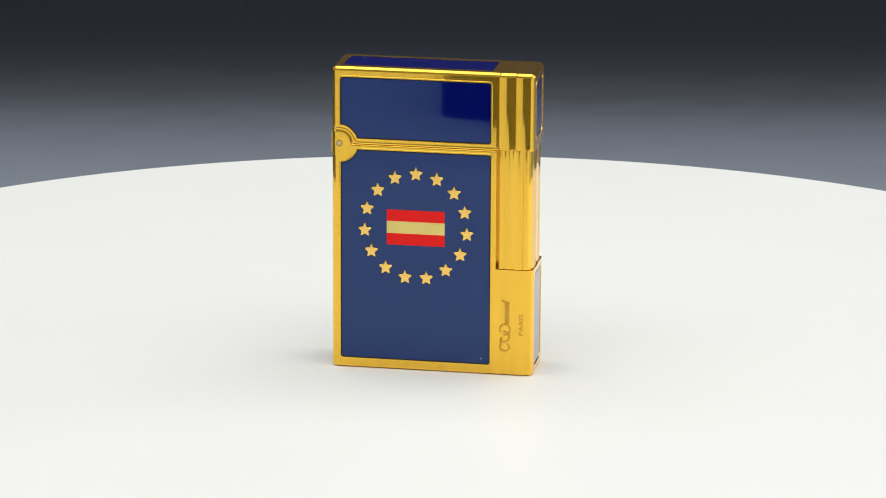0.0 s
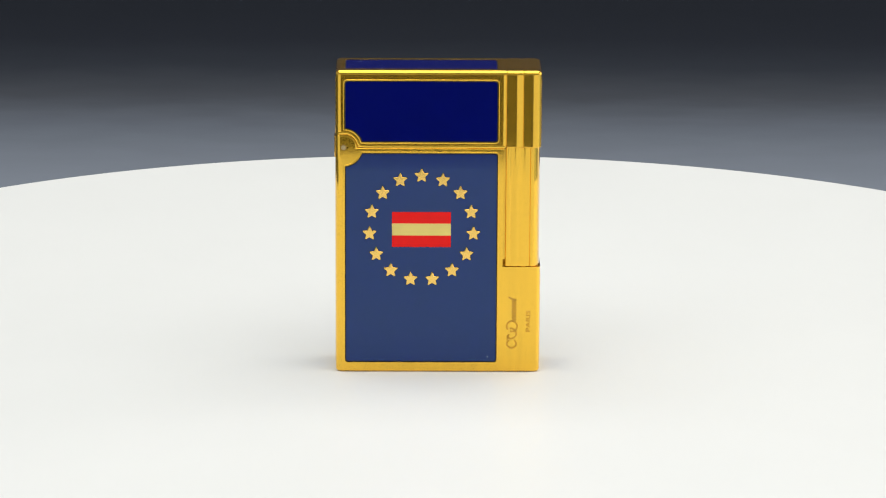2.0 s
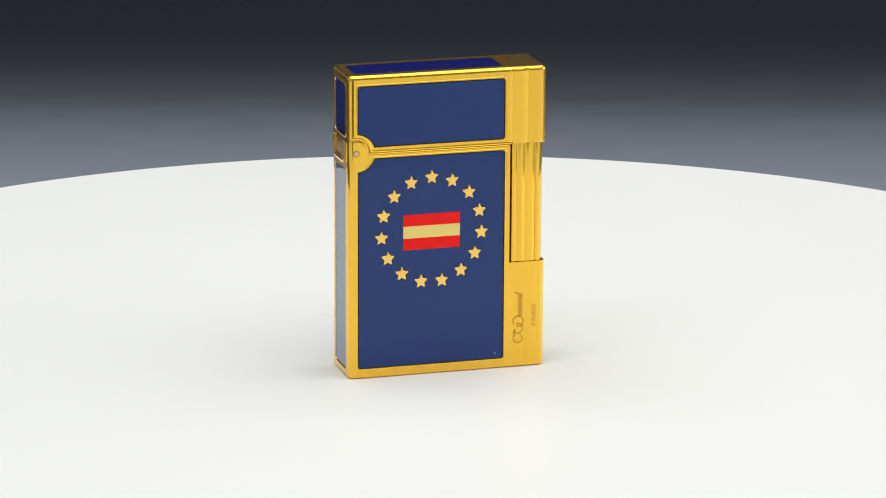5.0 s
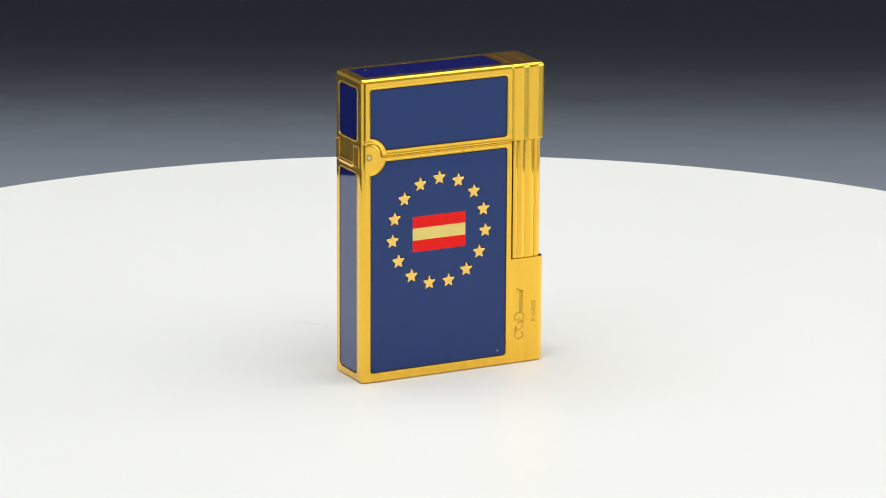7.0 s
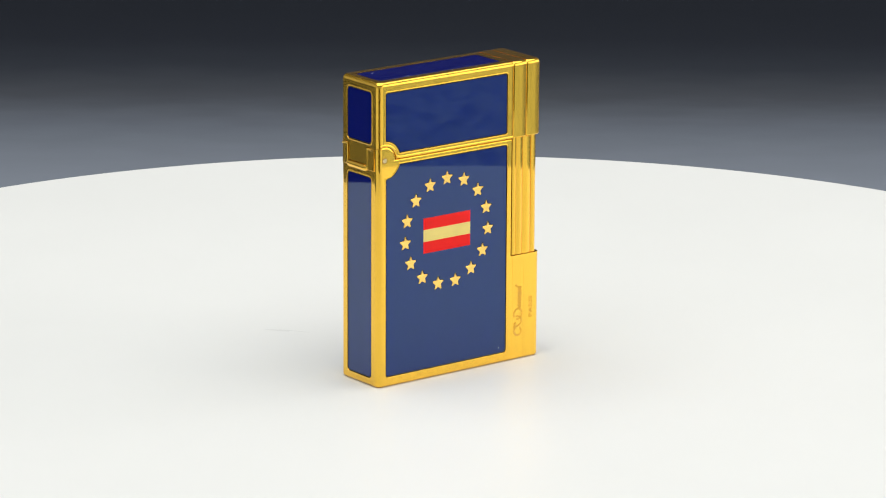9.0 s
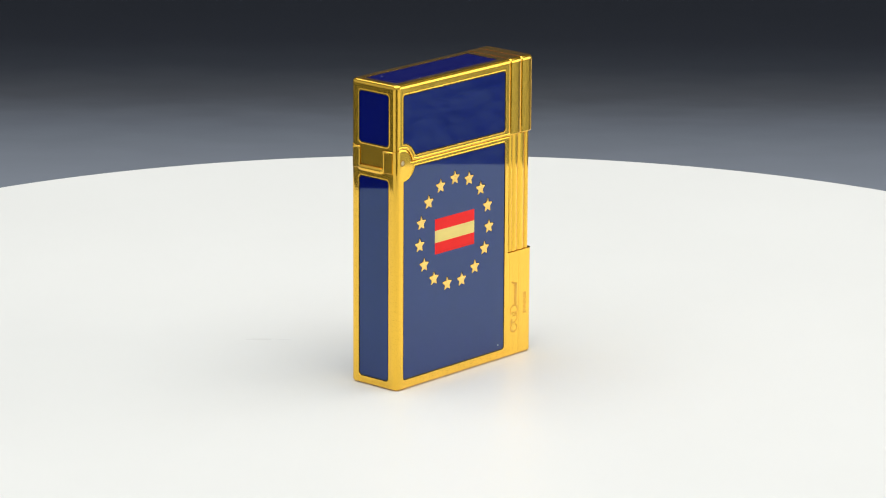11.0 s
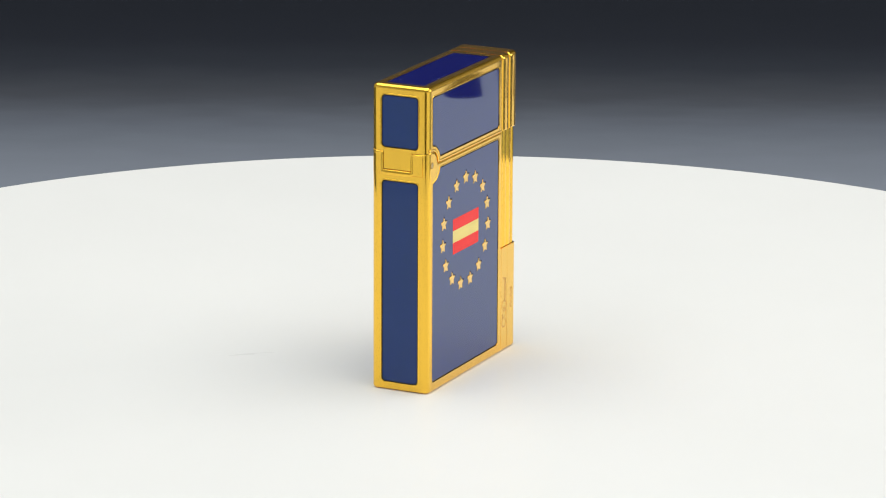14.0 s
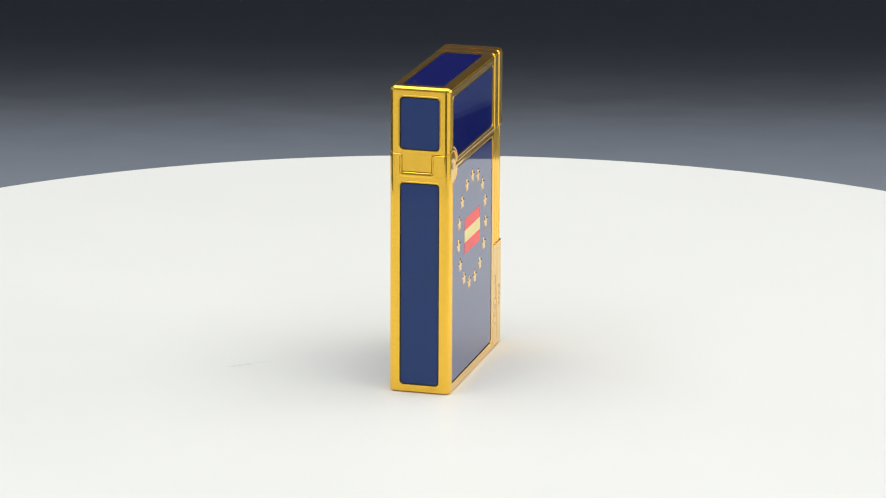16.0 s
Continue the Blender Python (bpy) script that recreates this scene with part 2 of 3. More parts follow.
def camera_stand():
    base = tagged(new("camera_stand"), "low black plastic foot of the camera stand on the desk", "stand")
    base.location = (-0.0135, -0.436, DESK_TOP)
    poly = round_poly([(-116, -100), (97, -100), (95, 112), (-10, 111), (-66, 97), (-111, 94)], 4)
    bm = loft([(poly, 0), (poly, 44), (inset(poly, 2), 48)], lambda u, v, h: (u / 1000, v / 1000, h / 1000))
    finish("foot", bm, BLACK, base, mm=False)
    for x in (-60, 60):
        poly = arc(x, 0, 9, 0, 345, 23)
        bm = loft([(poly, 48), (poly, 51), (inset(poly, 1.5), 52)], lambda u, v, h: (u / 1000, v / 1000, h / 1000))
        finish("knob", bm, BLACK, base, mm=False)


camera_stand()


def softbox(label, w, h, place, hang):
    """A shallow black box whose open face holds the lamp; hung from the ceiling or on a floor pole."""
    base = tagged(new("softbox"), label, "softbox")
    base.matrix_world = place
    def bx(name, x0, x1, y0, y1, z0, z1):
        bm = bmesh.new()
        bmesh.ops.create_cube(bm, size=1, matrix=Matrix.Translation(((x0 + x1) / 2, (y0 + y1) / 2, (z0 + z1) / 2)) @ Matrix.Diagonal((x1 - x0, y1 - y0, z1 - z0, 1)))
        return finish(name, bm, BLACK, base, mm=False)
    a, c = w / 2, h / 2
    bx("rim", -a - 0.03, a + 0.03, c, c + 0.03, -0.015, 0.055)
    bx("rim", -a - 0.03, a + 0.03, -c - 0.03, -c, -0.015, 0.055)
    bx("rim", a, a + 0.03, -c, c, -0.015, 0.055)
    bx("rim", -a - 0.03, -a, -c, c, -0.015, 0.055)
    bx("cover", -a - 0.03, a + 0.03, -c - 0.03, c + 0.03, 0.055, 0.065)
    pole = bx("pole", -0.0125, 0.0125, -0.0125, 0.0125, 0.0, 1.0)
    top = place @ Vector((0, 0, 0.06))
    reach = (1.76 - top.z) if hang else (top.z + 0.752)
    up = place.to_quaternion().inverted() @ Vector((0, 0, 1 if hang else -1))
    pole.matrix_local = Matrix.Translation((0, 0, 0.06)) @ up.to_track_quat("Z", "Y").to_matrix().to_4x4() @ Matrix.Diagonal((1, 1, reach, 1))


softbox("large black softbox hung face down over the table", 1.6, 1.4, look((0.0, -0.101, 0.965), (0.0, -0.03, 0.0)), True)
# housing for the added side fill, out of view
softbox("unseen black softbox on a pole, added beside the desk to brighten the gold", 1.2, 0.7, look(SIDE_AT + (SIDE_AT - SIDE_TO).normalized() * 0.015, SIDE_TO), False)


def felt(name_label, x0, x1, y0, y1, top, mat):
    """Flat dark felt, edges softened, added unseen on the desk to darken reflections."""
    w, d = (x1 - x0) * 500, (y1 - y0) * 500
    poly = round_poly([(-w, -d), (w, -d), (w, d), (-w, d)], 6)
    bm = loft([(poly, 0), (poly, top - 1), (inset(poly, 1), top)], lambda u, v, h: (u / 1000, v / 1000, h / 1000))
    ob = finish("felt_sheet", bm, mat, mm=False)
    ob.location = ((x0 + x1) / 2, (y0 + y1) / 2, DESK_TOP + 0.0009)
    tagged(ob, name_label, "felt sheet", group="felt sheets beside the turntable")


def cloth_edge(x):
    return -0.0025 - 0.46 * x


def side_cloth():
    """Crumpled blue cloth beside the turntable, its near edge running outwards."""
    bm = bmesh.new()
    nx, ny = 70, 60
    grid = [[None] * (ny + 1) for _ in range(nx + 1)]
    for i in range(nx + 1):
        for j in range(ny + 1):
            y = -0.13 + 0.26 * j / ny
            for _ in range(3):
                k = min(1.0, max(0.0, (y + 0.09) / 0.13))
                x = 0.262 - 0.112 * k + (0.22 + 0.112 * k) * i / nx
                y = cloth_edge(x) + (0.125 - cloth_edge(x)) * j / ny
            f = noise.noise(Vector((x * 70, y * 60, 3.0))) + 0.5 * noise.noise(Vector((x * 160, y * 140, 1.0)))
            grid[i][j] = bm.verts.new((x, y, 0.0035 + 0.006 * abs(f)))
    for i in range(nx):
        for j in range(ny):
            bm.faces.new((grid[i][j], grid[i + 1][j], grid[i + 1][j + 1], grid[i][j + 1]))
    skirt = [e for e in bm.edges if e.is_boundary]
    low = bmesh.ops.extrude_edge_only(bm, edges=skirt)
    for v in low["geom"]:
        if isinstance(v, bmesh.types.BMVert):
            v.co.z = 0.001
    bmesh.ops.recalc_face_normals(bm, faces=bm.faces)
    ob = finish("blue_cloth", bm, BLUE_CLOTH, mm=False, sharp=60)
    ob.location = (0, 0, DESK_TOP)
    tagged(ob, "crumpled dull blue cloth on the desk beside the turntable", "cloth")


side_cloth()
felt("unseen thin flat dark navy felt sheet added beside the turntable to darken reflections", -0.675, -0.19, -0.14, 0.375, 4.0, FELT)
felt("unseen thick flat slate-blue felt sheet added behind the cloth to darken reflections", 0.165, 0.482, 0.130, 0.40, 10.4, SLATE)


def card():
    base = tagged(new("white_card"), "small white card with a black spot on the cloth", "card")
    base.matrix_world = pose(0.266, 0.195, DESK_TOP + 0.0115, 0, 0, 37)
    poly = rect(-84, 60, -15, 15, 3)
    finish("sheet", loft([(poly, 0), (poly, 1)], lambda u, v, h: (u / 1000, v / 1000, h / 1000)), WHITE, base, mm=False)
    poly = rect(-5, 40, 0, 10, 4)
    finish("spot", loft([(poly, 1), (poly, 1.3)], lambda u, v, h: (u / 1000, v / 1000, h / 1000)), BLACK, base, mm=False)


card()


# ---- turntable ----
R = 0.1619


def turntable():
    base = tagged(new("turntable"), "round white glossy turntable platter, slowly turning", "turntable")
    base.location = (0, 0, DESK_TOP)
    top = -DESK_TOP
    def disc(prof, n=192):
        bm = bmesh.new()
        rows = [[bm.verts.new((r * math.cos(2 * math.pi * i / n), r * math.sin(2 * math.pi * i / n), z)) for i in range(n)] for r, z in prof]
        for a, c in zip(rows, rows[1:]):
            for i in range(n):
                bm.faces.new((a[i], a[(i + 1) % n], c[(i + 1) % n], c[i]))
        bm.faces.new(rows[0][::-1])
        bm.faces.new(rows[-1])
        return bm
    edge = [(R - 0.0012 + 0.0012 * math.cos(radians(a)), top - 0.0012 + 0.0012 * math.sin(radians(a))) for a in range(0, 91, 15)]
    finish("platter", disc([(R - 0.002, top - 0.009), (R, top - 0.008)] + edge), WHITE, base, mm=False, sharp=30)
    finish("foot", disc([(0.118, 0.0009), (0.12, 0.002), (0.12, top - 0.012), (0.115, top - 0.0095)]), WHITE, base, mm=False, sharp=30)
    # faint grey streak on the platter
    x, y = -18.25 + 6.13, -6.12 + 41.53
    rnd = random.Random(4)
    for dx, dy, w, h in ((0, 0, 2.0, 0.45), (2.5, 0.5, 3.0, 0.25), (-2.2, -0.3, 1.0, 0.22)):
        poly = [(x + dx + w * math.cos(a) * rnd.uniform(0.8, 1.1), y + dy + h * math.sin(a) * rnd.uniform(0.7, 1.1)) for a in [2 * math.pi * i / 18 for i in range(18)]]
        q = Matrix.Rotation(radians(-55), 2)
        mid = Vector((x, y))
        poly = [tuple(mid + q @ (Vector(p) - mid)) for p in poly]
        finish("smudge", loft([(poly, 0), (poly, 0.02)], lambda u, v, k: (u / 1000, v / 1000, top + k / 1000)), SMUDGE, base, mm=False)
    return base


TURNTABLE = turntable()

# ---- the lighter ----
PIN = (-0.47, 42.09)
NOTCH = 3.45
SPLIT = 42.1
LIGHTER = tagged(new("lighter"), "gold-plated pocket lighter with navy lacquer panels, closed, upright", "lighter")


def plan(x0, x1, r=1.1):
    return round_poly([(x0, 0), (x1, 0), (x1, 11.3), (x0, 11.3)], r, 10)


def upper_panel(d=0.0):
    x0, x1, z0, z1 = -0.28 + d, 27.35 - d, 43.1 + d, 54.42 - d
    r = NOTCH + d
    a0 = math.degrees(math.acos((x0 - PIN[0]) / r))
    a1 = math.degrees(math.asin((z0 - PIN[1]) / r))
    curve = arc(*PIN, r, a0, a1, 12)
    return round_poly([(x1, z0), (x1, z1), (x0, z1)] + curve, [0.5] * 3 + [0] * len(curve))


def lower_panel(d=0.0):
    x0, x1, z0, z1 = -0.22 + d, 27.38 - d, 1.85 + d, 41.1 - d
    r = NOTCH + d
    a0 = -math.degrees(math.asin((PIN[1] - z1) / r))
    a1 = -math.degrees(math.acos((x0 - PIN[0]) / r))
    curve = arc(*PIN, r, a0, a1, 12)
    return round_poly(curve + [(x0, z0), (x1, z0), (x1, z1)], [0] * len(curve) + [0.5] * 3)


DEPTH = 0.26
PANELS_CAP = [(upper_panel, front), (upper_panel, back),
              (lambda d=0.0: rect(2.0, 9.3, 44.85, 54.45, 0.7, d), hinge_side),
              (lambda d=0.0: rect(2.0, 9.3, 44.2, 54.45, 0.7, d), far_side),
              (lambda d=0.0: rect(-0.25, 27.35, 1.75, 9.45, 0.5, d), on_top)]
PANELS_BODY = [(lower_panel, back),
               (lambda d=0.0: rect(2.0, 9.25, 1.5, 38.85, 0.7, d), hinge_side),
               (lambda d=0.0: rect(2.0, 9.3, 1.5, 18.6, 0.7, d), far_side)]


def bezel(poly, to, parent):
    """A fine rounded gold bead around an inlay."""
    bm = bmesh.new()
    prof = ((0.02, -0.2), (0.02, 0.0), (-0.02, 0.05), (-0.11, 0.068), (-0.2, 0.05), (-0.27, -0.02))
    rows = [[bm.verts.new(to(u, v, h)) for u, v in inset(poly, d)] for d, h in prof]
    k = len(rows[0])
    for a, c in zip(rows, rows[1:]):
        for i in range(k):
            bm.faces.new((a[i], a[(i + 1) % k], c[(i + 1) % k], c[i]))
    bmesh.ops.recalc_face_normals(bm, faces=bm.faces)
    out = Vector(to(0, 0, 1)) - Vector(to(0, 0, 0))
    if sum(f.normal.dot(out) * f.calc_area() for f in bm.faces) < 0:
        bmesh.ops.reverse_faces(bm, faces=bm.faces)
    return finish("bezel", bm, GOLD, parent, sharp=40)


def inlay(p, to, parent):
    """A lacquer panel in its dark bedding joint."""
    finish("joint_shade_bed", slab(p(0.03), to, -DEPTH - 0.2, -0.14), JOINT_SHADE, parent)
    return finish("lacquer_panel", slab(p(0.2), to, -DEPTH - 0.3, -0.05, 0.02), BLUE, parent, "glossy navy lacquer inlay")


def cap_lip(to, parent, end):
    """Rounded bead along the cap's lower edge that sweeps up over the hinge knuckle."""
    r, z = 2.8, SPLIT + 0.26
    corner = (PIN[0] + math.sqrt(r * r - (z - PIN[1]) ** 2), z)
    a0 = math.degrees(math.asin((z + 0.62 - PIN[1]) / r))
    over = arc(*PIN, r, a0, end, 26)
    start = Vector((corner[0] + 1.0, z))
    bend = [start.lerp(Vector(corner), q).lerp(Vector(corner).lerp(Vector(over[0]), q), q) for q in [k / 8 for k in range(8)]]
    path = [(28.6 - k * 0.9, z) for k in range(int((28.6 - start.x) / 0.9))] + [tuple(p) for p in bend] + over
    prof = [(-0.25, -0.12), (-0.22, 0.01), (-0.14, 0.045), (-0.02, 0.06), (0.09, 0.045), (0.17, 0.015), (0.24, -0.03)]
    bm = bmesh.new()
    rows = []
    n = len(path)
    for k in range(n):
        d = (Vector(path[min(k + 1, n - 1)]) - Vector(path[max(k - 1, 0)])).normalized()
        side = Vector((d.y, -d.x))
        rows.append([bm.verts.new(to(*(Vector(path[k]) + side * u), h)) for u, h in prof])
    for a, c in zip(rows, rows[1:]):
        for k in range(len(prof) - 1):
            bm.faces.new((a[k], a[k + 1], c[k + 1], c[k]))
    bm.faces.new(rows[0])
    bm.faces.new(rows[-1])
    bmesh.ops.recalc_face_normals(bm, faces=bm.faces)
    out = Vector(to(0, 0, 1)) - Vector(to(0, 0, 0))
    if sum(f.normal.dot(out) * f.calc_area() for f in bm.faces) < 0:
        bmesh.ops.reverse_faces(bm, faces=bm.faces)
    return finish("cap_lip", bm, GOLD, parent, sharp=40)


def band(x0, x1, rise, n=10):
    """A shallow convex rib along the front edge of a plan."""
    return [(x0 + (x1 - x0) * i / n, -rise * math.sin(math.pi * i / n)) for i in range(n + 1)]


def cap():
    left = arc(-1.91 + 1.1, 1.1, 1.1, 180, 270, 10)
    right = arc(35.2 - 1.0, 1.0, 1.0, 285, 360, 9)
    # two ribs: a flat crest with a steep near flank and a long far slope
    ribs = [(28.3, 0.0), (28.76, 0.12), (28.92, -0.05), (29.7, -0.1), (30.5, -0.135), (30.85, -0.1), (31.25, -0.02), (31.78, 0.12),
            (31.94, -0.05), (32.7, -0.1), (33.5, -0.135), (33.8, -0.1), (34.15, -0.03)]
    outline = left + ribs + right
    outline = outline + [(x, 11.3 - y) for x, y in outline[::-1]]
    solid = pillar(outline, SPLIT, 56.3, 0.22, 0.8)
    cutters = [slab(p(), to, -DEPTH, 1.0) for p, to in PANELS_CAP]
    for x in (28.8, 31.84):
        cutters.append(block(x - 0.1, x + 0.1, -0.9, 12.2, 56.16, 57))
    cutters += [rod(*PIN, 2.56, -1, 3.42), rod(*PIN, 2.56, 8.88, 12.3)]
    me = carve(solid, cutters, [block(-1.91, -1.27, 3.5, 8.8, 40.98, 43.5)])
    ob = mesh_part("cap", me, GOLD, LIGHTER, "polished gold-plated hinged cap with ribbed end")
    for p, to in PANELS_CAP:
        inlay(p, to, ob)
        if to is not on_top:
            bezel(p(), to, ob)
    return ob


def body():
    solid = pillar(plan(-1.91, 35.2), 0.0, SPLIT - 0.06, 0.6, 0.34)
    lug = []
    for y0, y1, turned in ((-0.004, 3.3, False), (8.0, 11.304, True)):
        rings = []
        for a in range(0, 91, 15):
            r, d = 2.5 - 0.5 * (1 - math.sin(radians(a))), 0.24 * (1 - math.cos(radians(a)))
            rings.append((arc(*PIN, r, 0, 352.5, 47), -(y1 - d) if turned else -(y0 + d)))
        rings.append((arc(*PIN, 2.5, 0, 352.5, 47), -y0 if turned else -y1))
        lug.append(loft(rings, front))
    cutters = [block(28.35, 40, -2, 14, 19.9, 60), block(-6, -2.1, -2, 14, 30, 60)]
    for flip in (False, True):
        poly = [(-4, -1), (-0.86, -1)] + arc(-0.86, 1.08, 1.1, 270, 180, 10) + [(-4, 1.08)]
        poly = [(x, 11.3 - y) for x, y in poly[::-1]] if flip else poly
        cutters.append(loft([(poly, 36), (poly, 50)], upright))
    cutters.append(block(-4, -1.25, 3.35, 8.95, 40.85, 60))
    cutters += [slab(p(), to, -DEPTH, 1.0) for p, to in PANELS_BODY]
    cutters.append(slab(lower_panel(), front, -DEPTH, 1.0))
    cutters += [block(x - 0.09, x + 0.09, -1, 0.03, 0.8, 30) for x in (28.76, 31.35)]
    me = carve(solid, cutters, lug)
    ob = mesh_part("body", me, GOLD, LIGHTER, "gold-plated lighter body with plain engraved corner block")
    for p, to in PANELS_BODY:
        inlay(p, to, ob)
        if to is not on_top:
            bezel(p(), to, ob)
    return ob


CAP = cap()
BODY = body()
bezel(lower_panel(), front, BODY)
for side, end in ((front, 110), (back, 97)):
    cap_lip(side, CAP, end)


def hinge():
    for y0, y1 in ((-0.06, 0.6), (10.7, 11.36)):
        finish("hinge_pin", rod(*PIN, 0.42, y0, y1, 32), STEEL, BODY, "small round steel hinge pin")
    for to in (front, back):
        # flat ring in darker metal stands in for the shaded recess
        bm = slab(arc(*PIN, 0.6, 0, 345, 23), to, -0.1, 0.028)
        finish("pin_recess_ring", bm, PIN_DARK, BODY, "dark ring round the pin")


hinge()


def roller():
    """Fluted gold roller bar under the cap, beside the body."""
    outline = [(28.37, 3.6), (28.37, 2.8), (28.8, 2.8), (28.8, 0.6)]
    for x0, x1, rise, y in ((28.85, 29.77, 0.2, 0.36), (29.77, 31.27, 0.26, 0.36), (31.27, 33.2, 0.28, 0.36)):
        outline += [(px, y + py) for px, py in band(x0, x1, rise, 9)][:-1]
    outline += [(33.2, 0.36), (33.32, 0.22), (33.6, 0.13), (33.95, 0.19), (34.25, 0.40), (34.55, 0.75), (34.78, 1.2), (34.84, 1.6)]
    for y in (2.9, 4.6, 6.7):
        outline += [(34.84, y - 1.2), (34.94, y - 0.9), (35.02, y - 0.3), (34.96, y + 0.3)]
    outline = [p for p in outline if p[1] < 5.0]
    outline = outline + [(x, 11.3 - y) for x, y in outline[::-1]]
    return finish("roller", pillar(outline, 19.95, SPLIT - 0.02, 0.12, 0.05, 4), GOLD, LIGHTER, "fluted gold-plated striking roller")


roller()


def front_panel():
    def star_outline(r, cx=0.0, cz=0.0):
        pts = []
        for k in range(10):
            q = r if k % 2 == 0 else r * 0.465
            b = radians(90 + 36 * k)
            pts.append((cx + q * math.cos(b), cz + q * 1.03 * math.sin(b)))
        return round_poly(pts, [0.14, 0.1] * 5, 3)
    # fifteen upright gold stars in a ring, each set into a hole in the lacquer
    mid = (13.62, 27.1)
    places = [(mid[0] + 9.45 * math.cos(radians(90 - 24 * i)), mid[1] + 9.78 * math.sin(radians(90 - 24 * i))) for i in range(15)]
    # holes sit high: the near-black bed below stands in for shade over stars
    holes = [slab(star_outline(1.62, cx, cz + 0.05), front, -0.2, 0.5) for cx, cz in places]
    me = carve(slab(lower_panel(0.2), front, -DEPTH - 0.02, -0.05, 0.02), holes, soft=0)
    ob = mesh_part("front_panel", me, BLUE, LIGHTER, "glossy navy lacquer panel with stars and striped flag")
    finish("joint_shade_bed", slab(lower_panel(0.03), front, -DEPTH - 0.2, -0.14), JOINT_SHADE, ob)
    poly = star_outline(1.46)
    bm = loft([(poly, -0.2), (poly, -0.06), (inset(poly, 0.05), -0.015), (inset(poly, 0.12), 0.01)], front)
    bmesh.ops.transform(bm, matrix=Matrix.Scale(0.001, 4), verts=bm.verts)
    me = bpy.data.meshes.new("star")
    bm.to_mesh(me)
    bm.free()
    for cx, cz in places:
        star = mesh_part("star", me, STAR_GOLD, ob, "small raised gold star")
        star.location = ((cx - CX) / 1000, -CY / 1000, cz / 1000)
    for z0, z1, mat, label in ((28.0, 30.15, RED, "red flag stripe"), (25.75, 28.0, CREAM, "pale yellow flag stripe"), (23.6, 25.75, RED, "red flag stripe")):
        poly = [(8.28, z0), (18.95, z0), (18.95, z1), (8.28, z1)]
        finish("flag_stripe", slab(poly, front, -0.08, -0.03, 0.008), mat, ob, label)
    for x, z, r in ((25.75, 2.95, 0.11), (5.9, 34.0, 0.05)):
        finish("speck", slab(arc(x, z, r, 0, 315, 7), front, -0.08, -0.03), DUST, ob, "white dust speck")
    return ob


front_panel()


def top_specks():
    for x, y, r, h in ((2.6, 7.8, 0.12, -0.02), (6.4, 2.2, 0.07, -0.02), (8.1, 1.35, 0.05, 0.015), (15.6, 1.3, 0.06, 0.015), (21.2, 1.4, 0.05, 0.015)):
        finish("speck", slab(arc(x, y, r, 0, 315, 7), on_top, -0.08, h), DUST, LIGHTER, "white dust speck")


top_specks()


def ribbon(pts, width, to3d, h0, h1):
    bm = bmesh.new()
    rows = []
    k = len(pts)
    for i in range(k):
        d = (Vector(pts[min(i + 1, k - 1)]) - Vector(pts[max(i - 1, 0)])).normalized()
        n = Vector((-d.y, d.x)) * width / 2
        p = Vector(pts[i])
        rows.append([bm.verts.new(to3d(*q, h)) for q, h in ((p - n, h0), (p - n * 0.7, h1), (p + n * 0.7, h1), (p + n, h0))])
    for a, c in zip(rows, rows[1:]):
        for i in range(3):
            bm.faces.new((a[i], a[i + 1], c[i + 1], c[i]))
    bmesh.ops.recalc_face_normals(bm, faces=bm.faces)
    return bm


def engraving():
    """A maker's flourish as plain strokes, and the place name beneath it, both reading upwards."""
    def up(u, v):             # u along the writing, v across it
        return (31.15 - v, 4.5 + u)
    strokes = []
    strokes.append([up(0.9 + 0.75 * math.cos(a), 1.05 + 0.85 * math.sin(a)) for a in [radians(30 + 300 * i / 24) for i in range(25)]])
    strokes.append([up(1.6 + 0.06 * i, 1.9 - 0.02 * i) for i in range(20)])
    strokes.append([up(2.3 + 0.7 * math.sin(a) + 0.04 * i, 1.0 + 0.8 * math.cos(a)) for i, a in enumerate([radians(20 - 320 * i / 22) for i in range(23)])])
    strokes.append([up(4.2 + 1.0 * math.cos(a), 1.0 + 0.95 * math.sin(a)) for a in [radians(-200 + 330 * i / 28) for i in range(29)]])
    strokes.append([up(5.1 + 0.05 * i, 0.62 + 0.36 * math.sin(i * 0.52)) for i in range(86)])
    strokes.append([up(9.0 + 0.03 * i, 0.3 + 0.055 * i) for i in range(26)])
    for s in strokes:
        finish("engraved_stroke", ribbon(s, 0.34, front, 0.0, 0.012), GOLD_DARK, BODY, "dark engraved flourish stroke")
    curve = bpy.data.curves.new("lettering", "FONT")
    curve.body, curve.size, curve.extrude, curve.offset = "PARIS", 1.15, 0.012, 0.03
    curve.align_x, curve.align_y = "LEFT", "BOTTOM"
    ob = new("blank", curve)
    bpy.context.view_layer.update()
    me = bpy.data.meshes.new_from_object(ob.evaluated_get(bpy.context.evaluated_depsgraph_get()))
    bpy.data.objects.remove(ob)
    # letters lie in x, y: turn them to read upwards on the front face
    wide = max(v.co.x for v in me.vertices)
    for v in me.vertices:
        x, y, z = v.co
        v.co = Vector((33.7 - y - CX, -0.004 - z - CY, 7.6 + x * 4.1 / wide)) * 0.001
    mesh_part("engraved_lettering", me, GOLD_DARK, BODY, "engraved word PARIS")


engraving()


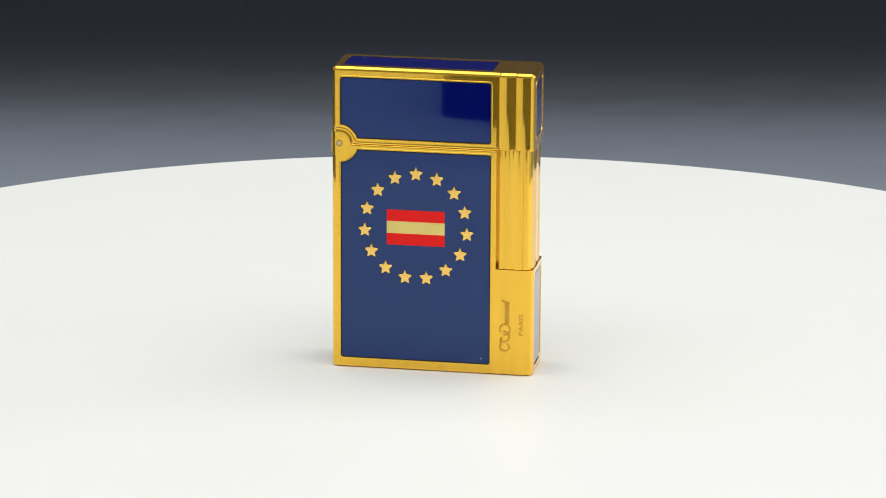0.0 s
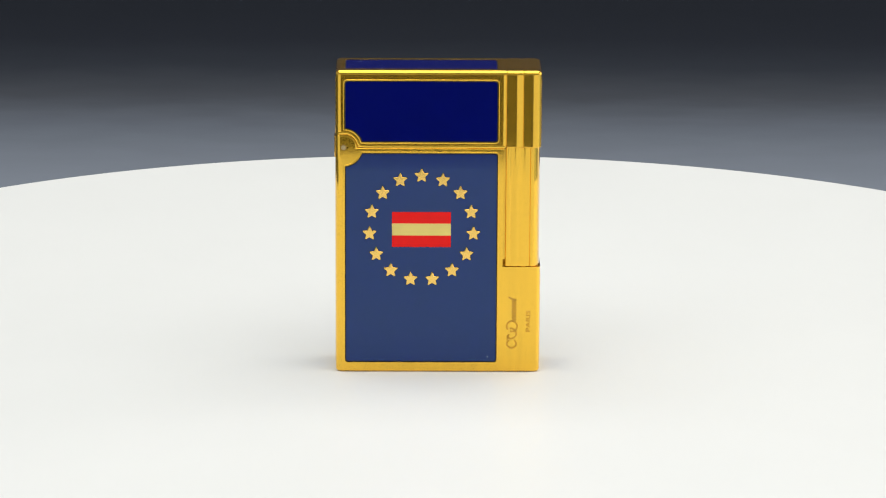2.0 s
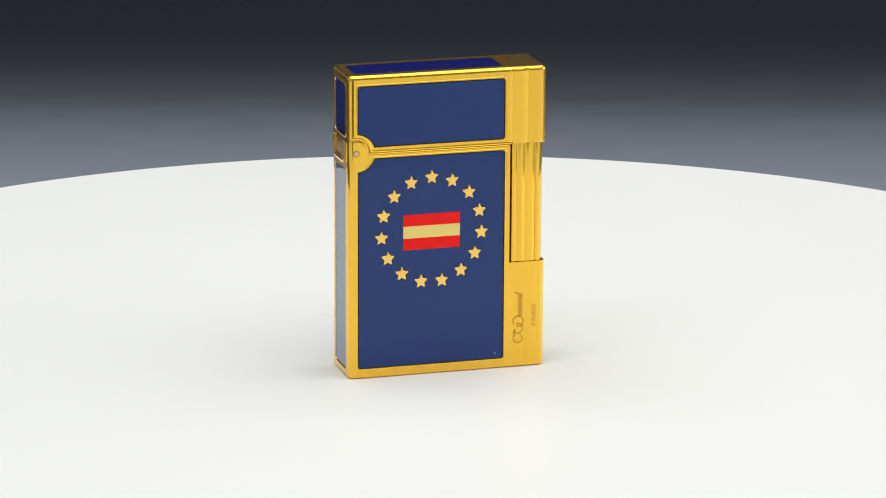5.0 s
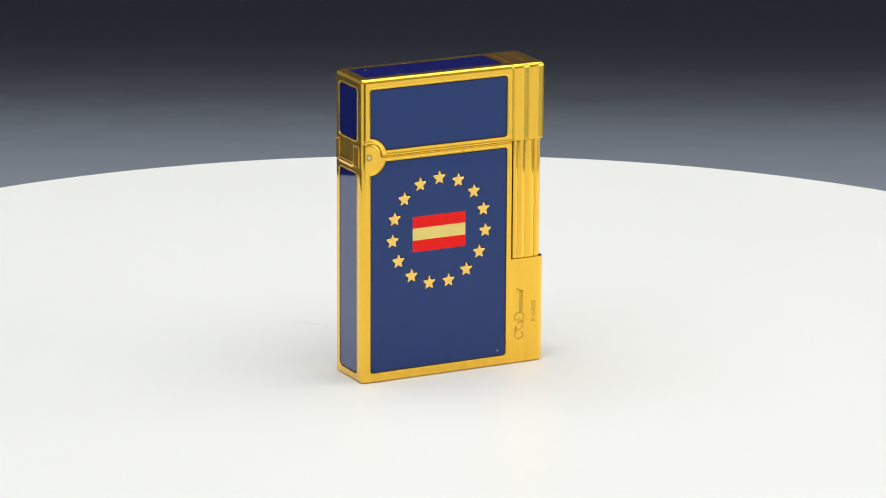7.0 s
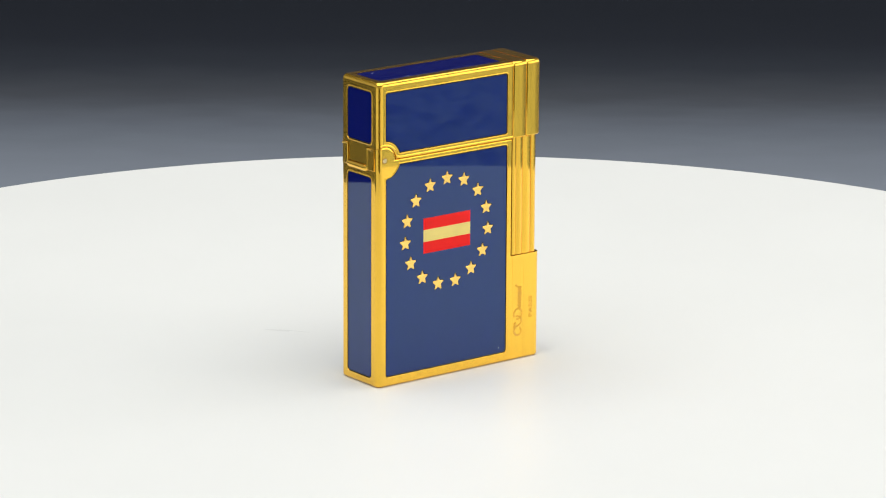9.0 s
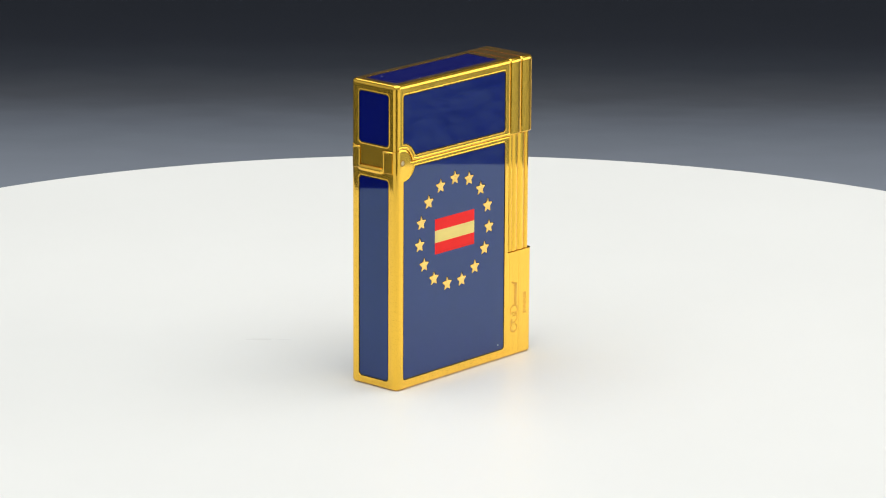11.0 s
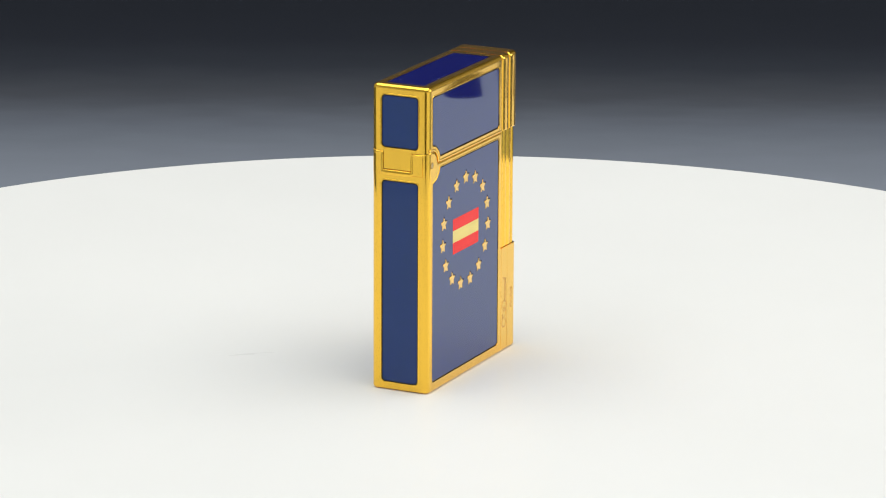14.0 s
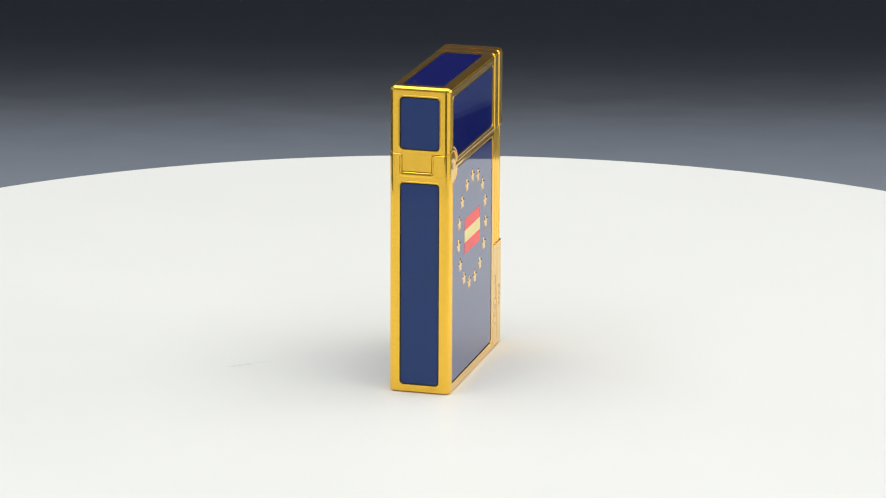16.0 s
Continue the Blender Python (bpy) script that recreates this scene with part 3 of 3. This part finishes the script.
def hinge_rim():
    """Rounded bright bead round the hinge tongue, flanged over both knuckles."""
    path = [(10.5 - 0.1 * k, 43.78 + 0.02 * k, 0.34) for k in range(10)]
    path += [(9.5 - 0.4 * math.sin(radians(a)), 43.58 + 0.4 * math.cos(radians(a)), 0.34 + 0.002 * a) for a in range(0, 91, 15)]
    path += [(9.1, 43.4 - 0.25 * k, 0.5) for k in range(11)]
    path += [(8.6 + 0.5 * math.cos(radians(a)), 40.8 - 0.5 * math.sin(radians(a)), 0.5 + 0.0065 * a) for a in range(0, 91, 15)]
    half = path + [(8.3 - 0.3 * k, 40.28, 1.1) for k in range(8)]
    path = half + [(12.3 - y, z, w) for y, z, w in half[::-1]]
    bm = bmesh.new()
    rows = []
    n = len(path)
    for k in range(n):
        d = (Vector(path[min(k + 1, n - 1)][:2]) - Vector(path[max(k - 1, 0)][:2])).normalized()
        side = Vector((-d.y, d.x))
        p, w = Vector(path[k][:2]), path[k][2] / 2
        rows.append([bm.verts.new(hinge_side(*(p + side * w * math.cos(radians(a))), 0.12 + (0.07 + 0.26 * w) * math.sin(radians(a)))) for a in range(-20, 201, 20)])
    for a, c in zip(rows, rows[1:]):
        for k in range(len(rows[0]) - 1):
            bm.faces.new((a[k], a[k + 1], c[k + 1], c[k]))
    bm.faces.new(rows[0])
    bm.faces.new(rows[-1])
    bmesh.ops.recalc_face_normals(bm, faces=bm.faces)
    finish("hinge_rim", bm, GOLD, BODY, "rounded polished rim round the hinge tongue", sharp=50)


hinge_rim()


# ---- what moves ----
def motions():
    ox, oy = (-18.25 + CX) / 1000, (-6.12 + CY) / 1000
    rows, plate = [], []
    for i in range(33):
        t = i * 0.5
        a = radians(turn_at(t))
        rows.append((t, pose(ox * math.cos(a) - oy * math.sin(a), ox * math.sin(a) + oy * math.cos(a), 0.0, 0, 0, turn_at(t))))
        plate.append((t, pose(0, 0, DESK_TOP, 0, 0, turn_at(t))))
    walk(TURNTABLE, plate)
    walk(LIGHTER, rows)


motions()
